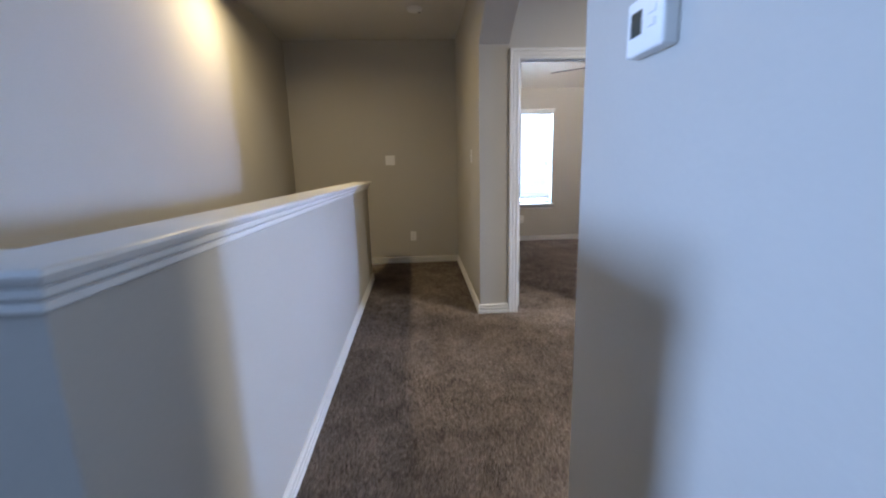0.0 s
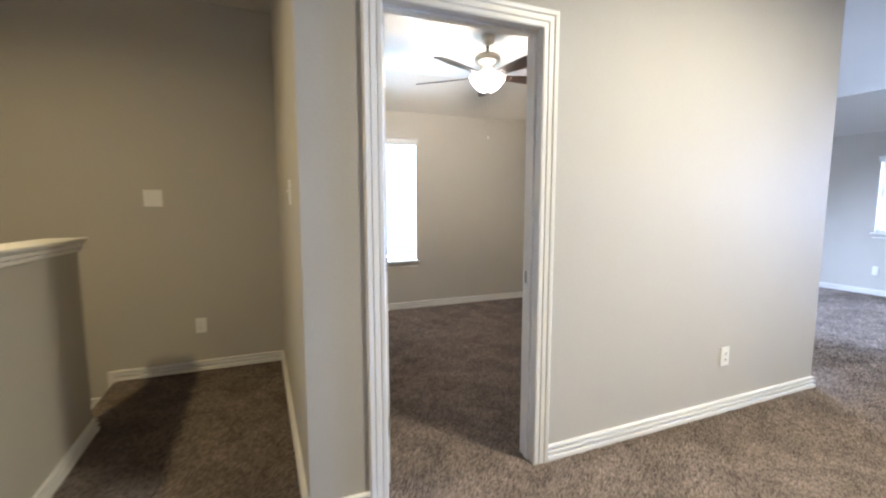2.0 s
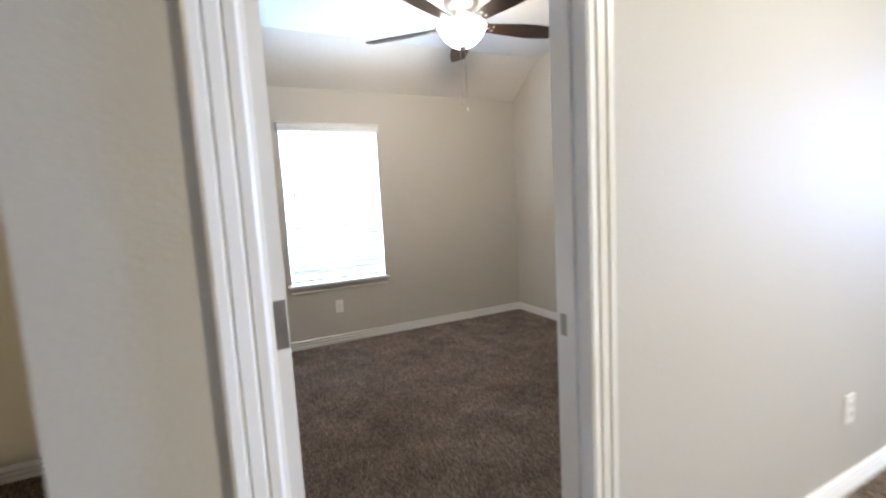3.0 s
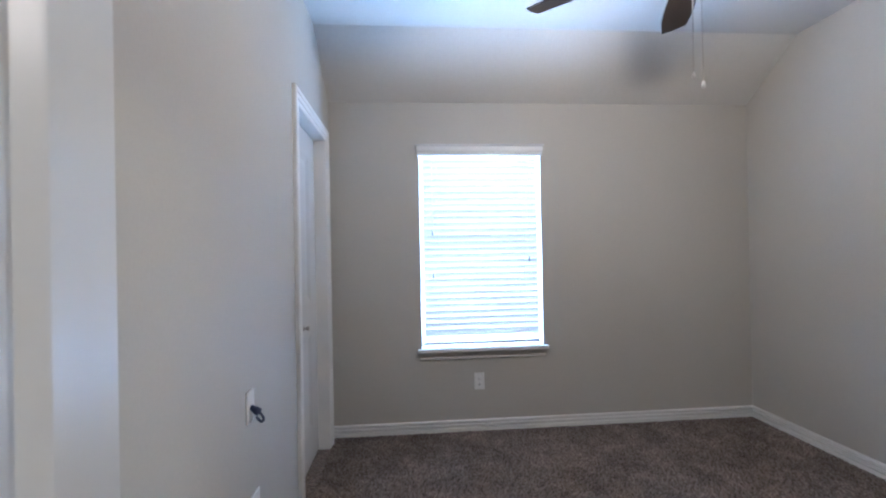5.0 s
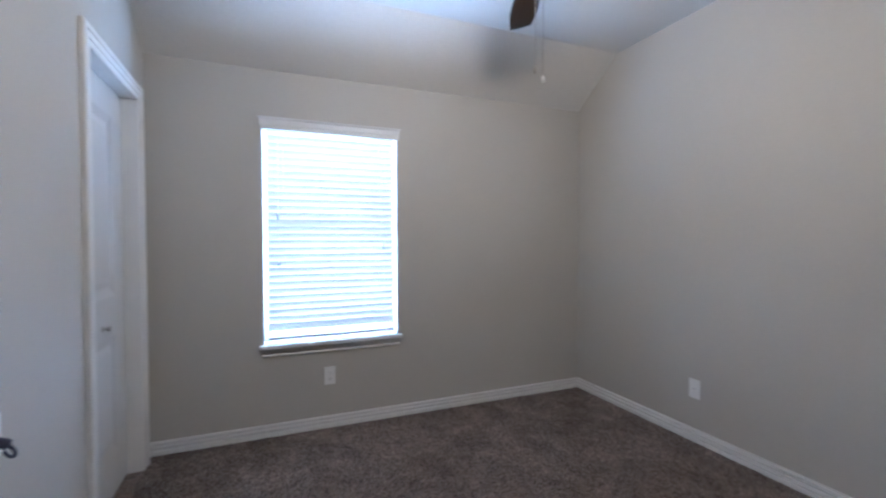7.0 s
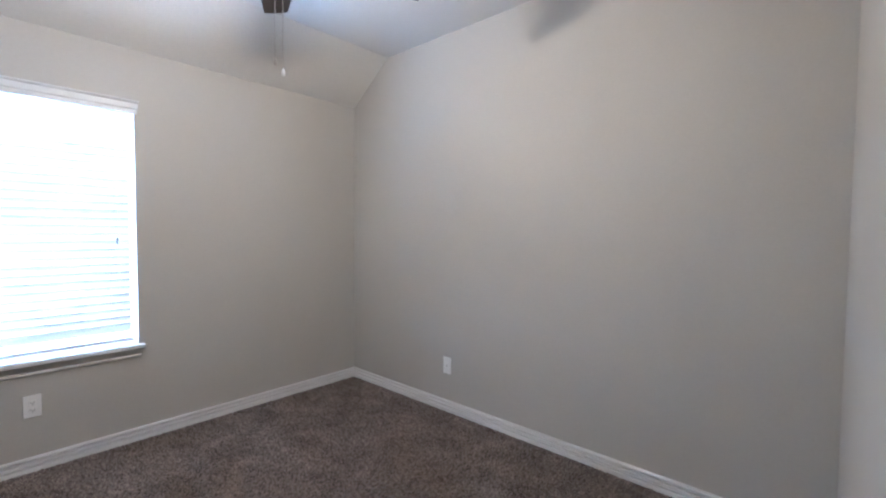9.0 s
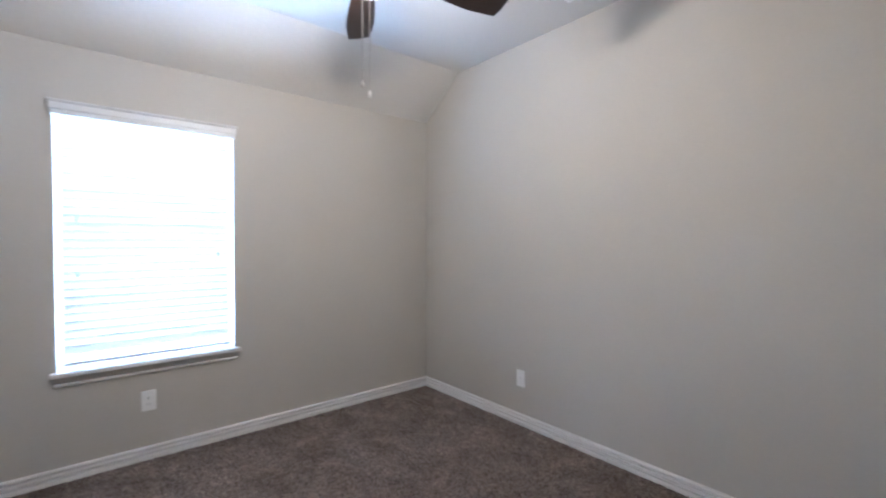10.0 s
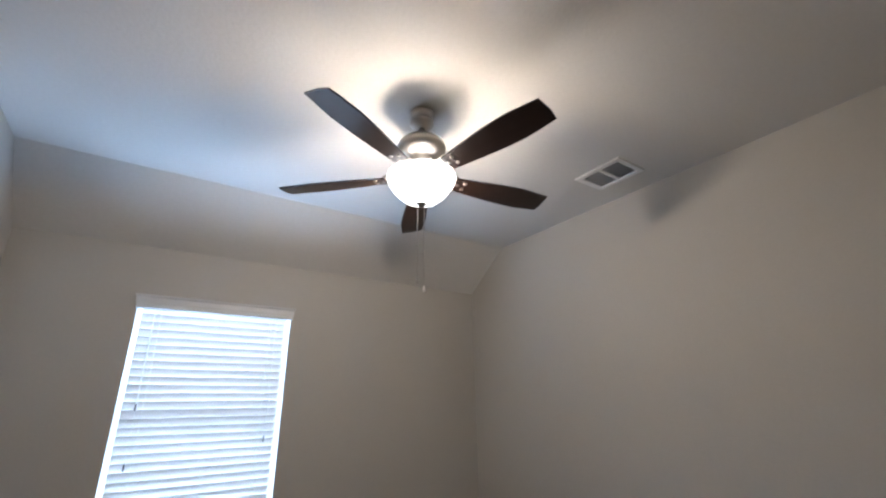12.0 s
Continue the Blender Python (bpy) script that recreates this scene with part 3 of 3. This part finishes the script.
# ---- ceiling fan ----
def ceiling_fan():
    fan = tagged(new("ceiling_fan"), "five-blade ceiling fan, dark blades, nickel body, lit glass bowl", "ceiling fan")
    fan.matrix_world = pose(1.658, 1.612, 2.631)
    part("canopy", lathe(((0.052, 0), (0.055, -0.006), (0.055, -0.016), (0.050, -0.020), (0.051, -0.046), (0.054, -0.050), (0.053, -0.060), (0.044, -0.070), (0.028, -0.078), (0.020, -0.082))), NICKEL, fan, smooth=True)
    part("downrod", lathe(((0.013, -0.075), (0.013, -0.125), (0.026, -0.127), (0.026, -0.143), (0.015, -0.145)), 20), NICKEL, fan, smooth=True)
    part("motor_housing", lathe(((0.026, -0.132), (0.050, -0.135), (0.082, -0.146), (0.100, -0.162), (0.106, -0.178), (0.106, -0.194), (0.100, -0.204),
                                 (0.092, -0.212), (0.070, -0.226), (0.048, -0.240), (0.046, -0.285), (0.038, -0.290), (0.012, -0.292)), 40),
         NICKEL, fan, "brushed nickel motor housing", smooth=True)
    part("stem", lathe(((0.010, -0.290), (0.010, -0.430), (0.004, -0.440)), 12), NICKEL, fan, smooth=True)
    for k in range(3):
        bulb = lathe(((0.008, 0.026), (0.013, 0.018), (0.020, 0.004), (0.024, -0.014), (0.020, -0.032), (0.010, -0.040), (0.002, -0.042)), 16)
        bulb.transform(pose(0.072 * math.cos(2.1 * k + 0.5), 0.072 * math.sin(2.1 * k + 0.5), -0.300, 0, 0, 0))
        light = part("bulb", bulb, BULB, fan, "lit lamp bulb", smooth=True)
        light.visible_shadow = False
    rim = ((0.136, 0.0), (0.144, -0.003), (0.146, -0.012), (0.142, -0.032), (0.130, -0.060), (0.109, -0.094), (0.078, -0.128), (0.043, -0.149),
           (0.016, -0.154), (0.014, -0.149), (0.041, -0.144), (0.075, -0.123), (0.105, -0.090), (0.125, -0.057), (0.137, -0.031), (0.141, -0.012), (0.137, -0.005))
    bowl = part("bowl", lathe([(r, z * 0.83 - 0.318) for r, z in rim], 40), BULB, fan, "lit frosted glass bowl", smooth=True)
    bowl.visible_shadow = False
    knurl = ((0.005, 0.0), (0.024, -0.003), (0.027, -0.010), (0.020, -0.017), (0.012, -0.020), (0.013, -0.027), (0.006, -0.033), (0.002, -0.034))
    part("finial", lathe([(r * 0.85, z * 0.7 - 0.440) for r, z in knurl], 20), NICKEL, fan, smooth=True)
    outline = []
    length = 0.470
    for i in range(15):
        s = i / 14
        outline.append((0.155 + length * s, 0.038 + 0.029 * math.sin(min(1.0, s * 1.25) * math.pi / 2) - 0.014 * max(0, s - 0.72) / 0.28))
    blade_mesh = None
    iron_mesh = None
    for k in range(5):
        angle = -8.1 + 72 * k
        if blade_mesh is None:
            bm = bmesh.new()
            pts = [(x, -w) for x, w in outline] + [(0.155 + length + 0.006, 0.010)] + [(x, w) for x, w in reversed(outline)]
            low = [bm.verts.new((x, y, -0.003)) for x, y in pts]
            high = [bm.verts.new((x, y, 0.003)) for x, y in pts]
            bm.faces.new(low)
            bm.faces.new(high)
            for i in range(len(pts)):
                bm.faces.new((low[i], low[(i + 1) % len(pts)], high[(i + 1) % len(pts)], high[i]))
            blade = part("blade", bm, BLADE, fan, "dark espresso wood blade")
            blade_mesh = blade.data
            bm = boxes((0.055, 0.165, -0.034, -0.012, 0.002, 0.010), (0.055, 0.165, 0.012, 0.034, 0.002, 0.010), (0.150, 0.220, -0.036, 0.036, -0.0075, -0.0035), bevel=0.002)
            for sx, sy in ((0.200, -0.018), (0.200, 0.018), (0.168, 0)):
                dome = bmesh.ops.create_uvsphere(bm, u_segments=10, v_segments=6, radius=0.010)["verts"]
                for v in dome:
                    v.co = (v.co.x + sx, v.co.y + sy, v.co.z * 0.6 - 0.008)
            hoop = bmesh.ops.create_circle(bm, cap_ends=False, radius=0.026, segments=16)["verts"]
            ring = bmesh.ops.extrude_edge_only(bm, edges=list({e for v in hoop for e in v.link_edges}))["geom"]
            for v in hoop:
                v.co = (v.co.x + 0.140, v.co.y, v.co.z - 0.004)
            for v in ring:
                if isinstance(v, bmesh.types.BMVert):
                    v.co = (v.co.x * 0.7 + 0.140, v.co.y * 0.7, v.co.z + 0.010)
            iron = part("blade_iron", bm, NICKEL, fan, "nickel blade bracket", smooth=False)
            iron_mesh = iron.data
        else:
            blade, iron = new("blade", blade_mesh), new("blade_iron", iron_mesh)
            blade.parent = iron.parent = fan
            tagged(blade, "dark espresso wood blade"), tagged(iron, "nickel blade bracket")
        blade.matrix_basis = pose(0, 0, -0.322, 0, 0, angle) @ pose(0, 0, 0, -13)
        iron.matrix_basis = pose(0, 0, -0.315, 0, 0, angle) @ pose(0, 0, 0, -13)
    # pull chains under the bowl
    for x, y, lo, tip in ((0.004, -0.014, -0.800, "bell"), (-0.012, 0.010, -0.762, "ball")):
        bm = bmesh.new()
        z = -0.462
        while z > lo:
            ball = bmesh.ops.create_icosphere(bm, subdivisions=1, radius=0.0026)["verts"]
            for v in ball:
                v.co += Vector((x, y, z))
            z -= 0.0045
        chain = part("pull_chain", bm, NICKEL, fan, "thin beaded pull chain")
        tipm = lathe(((0.0015, 0.012), (0.004, 0.008), (0.0065, -0.004), (0.006, -0.012), (0.002, -0.014)), 14)
        tipm.transform(Matrix.Translation((x, y, lo - 0.010)))
        part("chain_pull", tipm, PLASTIC if tip == "bell" else NICKEL, chain, smooth=True)
    return fan


ceiling_fan()


# ---- ceiling fittings ----
def ceiling_vent():
    vent = tagged(new("ceiling_vent"), "white metal ceiling air vent with two louvred panels", "air vent")
    vent.matrix_world = pose(2.852, 1.504, 2.633)
    w, l = 0.120, 0.146
    part("frame", boxes((-w, w, -l, -l + 0.028, -0.010, 0), (-w, w, l - 0.028, l, -0.010, 0), (-w, -w + 0.028, -l + 0.028, l - 0.028, -0.010, 0),
                        (w - 0.028, w, -l + 0.028, l - 0.028, -0.010, 0), (-w + 0.028, w - 0.028, -0.008, 0.008, -0.009, 0), bevel=0.0015), PLASTIC, vent)
    # no duct is cut: a dark sheet paints the shade behind the louvres
    part("backing", boxes((-w + 0.028, w - 0.028, -l + 0.028, l - 0.028, -0.0015, -0.0005)), HOLE_SHADE, vent, "dark sheet painted as the duct's shade")
    fin = None
    for y0, y1 in ((-l + 0.028, -0.008), (0.008, l - 0.028)):
        for i in range(8):
            x = -w + 0.038 + i * (2 * w - 0.076) / 7
            if fin is None:
                ob = part("slat", boxes((-0.0075, 0.0075, -0.055, 0.055, -0.0006, 0.0006)), PLASTIC, vent)
                fin = ob.data
            else:
                ob = new("slat", fin)
                ob.parent = vent
            ob.matrix_basis = pose(x, (y0 + y1) / 2, -0.0065, 0, -40, 0)


ceiling_vent()


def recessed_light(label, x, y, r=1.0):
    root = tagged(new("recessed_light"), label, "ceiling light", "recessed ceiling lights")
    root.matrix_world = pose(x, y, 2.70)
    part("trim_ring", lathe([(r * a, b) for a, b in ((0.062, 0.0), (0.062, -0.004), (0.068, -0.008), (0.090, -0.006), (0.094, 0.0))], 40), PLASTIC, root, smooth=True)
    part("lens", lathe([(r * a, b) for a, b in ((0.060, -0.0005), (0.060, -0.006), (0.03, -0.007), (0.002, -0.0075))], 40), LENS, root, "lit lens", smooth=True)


recessed_light("lit round recessed ceiling light over the stairs", -1.58, 0.0)
# unseen fixture added to go with the guessed loft lamp
recessed_light("lit round ceiling light added unseen in the loft", 2.1, -1.65, 2.8)


def smoke_detector():
    root = tagged(new("smoke_detector"), "round white smoke detector on the hall ceiling", "smoke detector")
    root.matrix_world = pose(-0.458, 0.94, 2.70)
    part("body", lathe(((0.072, 0), (0.072, -0.010), (0.068, -0.022), (0.056, -0.032), (0.020, -0.036), (0.002, -0.036)), 40), PLASTIC, root, smooth=True)
    bm = lathe(((0.013, -0.030), (0.012, -0.037), (0.002, -0.038)), 16)
    bm.transform(Matrix.Translation((0.040, 0.01, 0)))
    part("button", bm, DARK, root, "small dark test button", smooth=True)


smoke_detector()


# ---- wall fittings ----
def plate(bm, w, h):
    add_box(bm, -w / 2, w / 2, 0, 0.006, -h / 2, h / 2, bevel=0.0025)
    return bm


def outlet(m, label="white duplex wall outlet", blank=False, size=(0.072, 0.118)):
    root = tagged(new("wall_outlet"), label, "outlet", "wall outlets")
    root.matrix_world = m
    part("cover_plate", plate(bmesh.new(), *size), PLASTIC, root)
    if blank:
        part("screw", lathe(((0.004, 0), (0.004, 0.0008), (0.001, 0.001)), 12), STEEL, root).matrix_basis = pose(0, 0.006, 0, -90)
        return root
    for dz in (-0.0195, 0.0195):
        face = part("socket", boxes((-0.0165, 0.0165, 0.0062, 0.0085, dz - 0.0135, dz + 0.0135), bevel=0.002), PLASTIC, root)
        # slots and hole are dark pieces on the face, their shade painted in
        for dx, h in ((-0.0063, 0.0045), (0.0063, 0.0038)):
            part("slot", boxes((dx - 0.0012, dx + 0.0012, 0.0084, 0.0092, dz + 0.001 - h, dz + 0.001 + h)), HOLE_SHADE, face, "dark strip painted as the slot's shade")
        part("earth_hole", boxes((-0.002, 0.002, 0.0084, 0.0092, dz - 0.0105, dz - 0.0065)), HOLE_SHADE, face, "dark patch painted as the hole's shade")
    return root


N, S, E, W = 0, 180, -90, 90  # way that a fitting faces: north, south, east, west
outlet(pose(1.133, 3.249, 0.347, 0, 0, S))
outlet(pose(3.185, 2.165, 0.327, 0, 0, W), "white blank wall plate low on the wall", blank=True)
outlet(pose(2.435, 0.015, 0.352, 0, 0, S))
outlet(pose(-0.565, 2.01, 0.350, 0, 0, S), "white outlet in the dim hall")
outlet(pose(7.7, 1.47, 0.340, 0, 0, W))
outlet(pose(0.112, 1.74, 0.40, 0, 0, E))


def cable_plate():
    root = tagged(new("cable_plate"), "white wall plate with a dark cable plug hanging out", "wall plate")
    root.matrix_world = pose(0.112, 1.703, 0.765, 0, 0, E)
    part("cover_plate", plate(bmesh.new(), 0.066, 0.108), PLASTIC, root)
    bm = lathe(((0.010, 0), (0.010, 0.016), (0.013, 0.018), (0.013, 0.034), (0.006, 0.037)), 16)
    bm.transform(pose(0, 0.004, -0.004, -122))
    plug = part("plug", bm, CABLE, root, "dark cable plug", smooth=True)
    curve = bpy.data.curves.new("cable", "CURVE")
    curve.dimensions, curve.bevel_depth = "3D", 0.0045
    line = curve.splines.new("BEZIER")
    line.bezier_points.add(3)
    for p, co in zip(line.bezier_points, ((0, 0.034, -0.023), (0.006, 0.048, -0.043), (-0.004, 0.036, -0.054), (-0.008, 0.020, -0.040))):
        p.co = co
        p.handle_left_type = p.handle_right_type = "AUTO"
    cable = new("cable", curve)
    cable.data.materials.append(CABLE)
    cable.parent = plug


cable_plate()


def switch_plate(label, m, gangs):
    root = tagged(new("light_switch"), label, "light switch", "light switches")
    root.matrix_world = m
    part("cover_plate", plate(bmesh.new(), 0.024 + 0.046 * gangs, 0.118), PLASTIC, root)
    for k in range(gangs):
        dx = 0.046 * (k - (gangs - 1) / 2)
        toggle = part("toggle", boxes((dx - 0.0045, dx + 0.0045, 0.005, 0.016, -0.002, 0.010), bevel=0.001), PLASTIC, root)
        for dz in (-0.030, 0.030):
            screw = lathe(((0.003, 0), (0.003, 0.0008), (0.001, 0.001)), 10)
            screw.transform(pose(dx, 0.006, dz, -90))
            part("screw", screw, PLASTIC, toggle)


switch_plate("white double light switch on the hall wall", pose(-0.818, 2.01, 1.308, 0, 0, S), 2)
switch_plate("white light switch on the side wall of the hall", pose(0.015, 0.52, 1.325, 0, 0, W), 1)


def thermostat():
    root = tagged(new("thermostat"), "white wall thermostat with a dark display", "thermostat")
    root.matrix_world = pose(0.015, -2.585, 1.553, 0, 0, W)
    part("body", boxes((-0.072, 0.072, 0, 0.034, -0.055, 0.055), bevel=0.006), PLASTIC, root)
    part("display", boxes((0.008, 0.052, 0.033, 0.0352, -0.018, 0.030), bevel=0.001), SCREEN, root, "dark grey display")
    for dz in (0.018, -0.006):
        part("button", boxes((-0.046, -0.018, 0.033, 0.037, dz - 0.007, dz + 0.007), bevel=0.0015), PLASTIC, root)


thermostat()


# ---- carpet pile ----
def carpet_pile(areas, pitch, name="carpet_pile"):
    """Leaning yarn tufts over the walked-on floors, each a small three-sided spike, swept in soft patches."""
    rng = np.random.default_rng(7)
    spots = []
    for x0, x1, y0, y1 in areas:
        xs, ys = np.meshgrid(np.arange(x0, x1, pitch), np.arange(y0, y1, pitch))
        spots.append(np.stack((xs.ravel(), ys.ravel()), 1))
    at = np.concatenate(spots)
    n = len(at)
    at = at + rng.uniform(-0.5, 0.5, (n, 2)) * pitch
    x, y = at[:, 0], at[:, 1]
    sweep_x = 0.5 * np.sin(2.3 * x + 1.7 * np.sin(1.9 * y)) + 0.35 * np.sin(5.1 * y + 2.0 * x)
    sweep_y = 0.5 * np.sin(2.9 * y + 1.3 * np.sin(2.7 * x)) + 0.35 * np.sin(4.3 * x - 3.0 * y)
    height = rng.uniform(0.007, 0.0125, n)
    lean = np.stack((0.007 * sweep_x, 0.007 * sweep_y), 1) + rng.normal(0, 0.0042, (n, 2))
    turn = rng.uniform(0, 2 * np.pi, n)
    width = rng.uniform(0.49, 0.73, n) * pitch
    verts = np.zeros((n, 4, 3))
    for k in range(3):
        a = turn + k * 2 * np.pi / 3
        verts[:, k, 0], verts[:, k, 1] = x + width * np.cos(a), y + width * np.sin(a)
        verts[:, k, 2] = 0.0005
    verts[:, 3, :2], verts[:, 3, 2] = at + lean, height
    base = np.arange(n)[:, None] * 4
    faces = (base[:, :, None] + np.array(((0, 1, 3), (1, 2, 3), (2, 0, 3)))[None]).reshape(-1)
    mesh = bpy.data.meshes.new("carpet_pile")
    mesh.vertices.add(n * 4)
    mesh.vertices.foreach_set("co", verts.reshape(-1))
    mesh.loops.add(n * 9)
    mesh.loops.foreach_set("vertex_index", faces)
    mesh.polygons.add(n * 3)
    mesh.polygons.foreach_set("loop_start", np.arange(n * 3) * 3)
    mesh.polygons.foreach_set("loop_total", np.full(n * 3, 3))
    mesh.update(calc_edges=True)
    mesh.materials.append(YARN)
    return tagged(new("carpet_pile", mesh), "brown cut pile yarn tufts swept in patches", "carpet", kind="stuff")


carpet_pile(((0.13, 3.17, 0.14, 3.232), (0.34, 1.05, -0.01, 0.14), (-0.005, 3.5, -2.17, -0.01), (0.27, 3.5, -2.4, -2.17), (-1.005, -0.005, -1.9, 1.99), (-1.12, -0.99, 1.24, 1.99),
             (0.27, 3.5, -2.9, -2.4), (-1.005, -0.005, -2.6, -1.9)), 0.0085)
carpet_pile(((3.5, 7.68, -2.2, 3.9), (3.38, 3.5, 0.0, 3.4)), 0.0120)
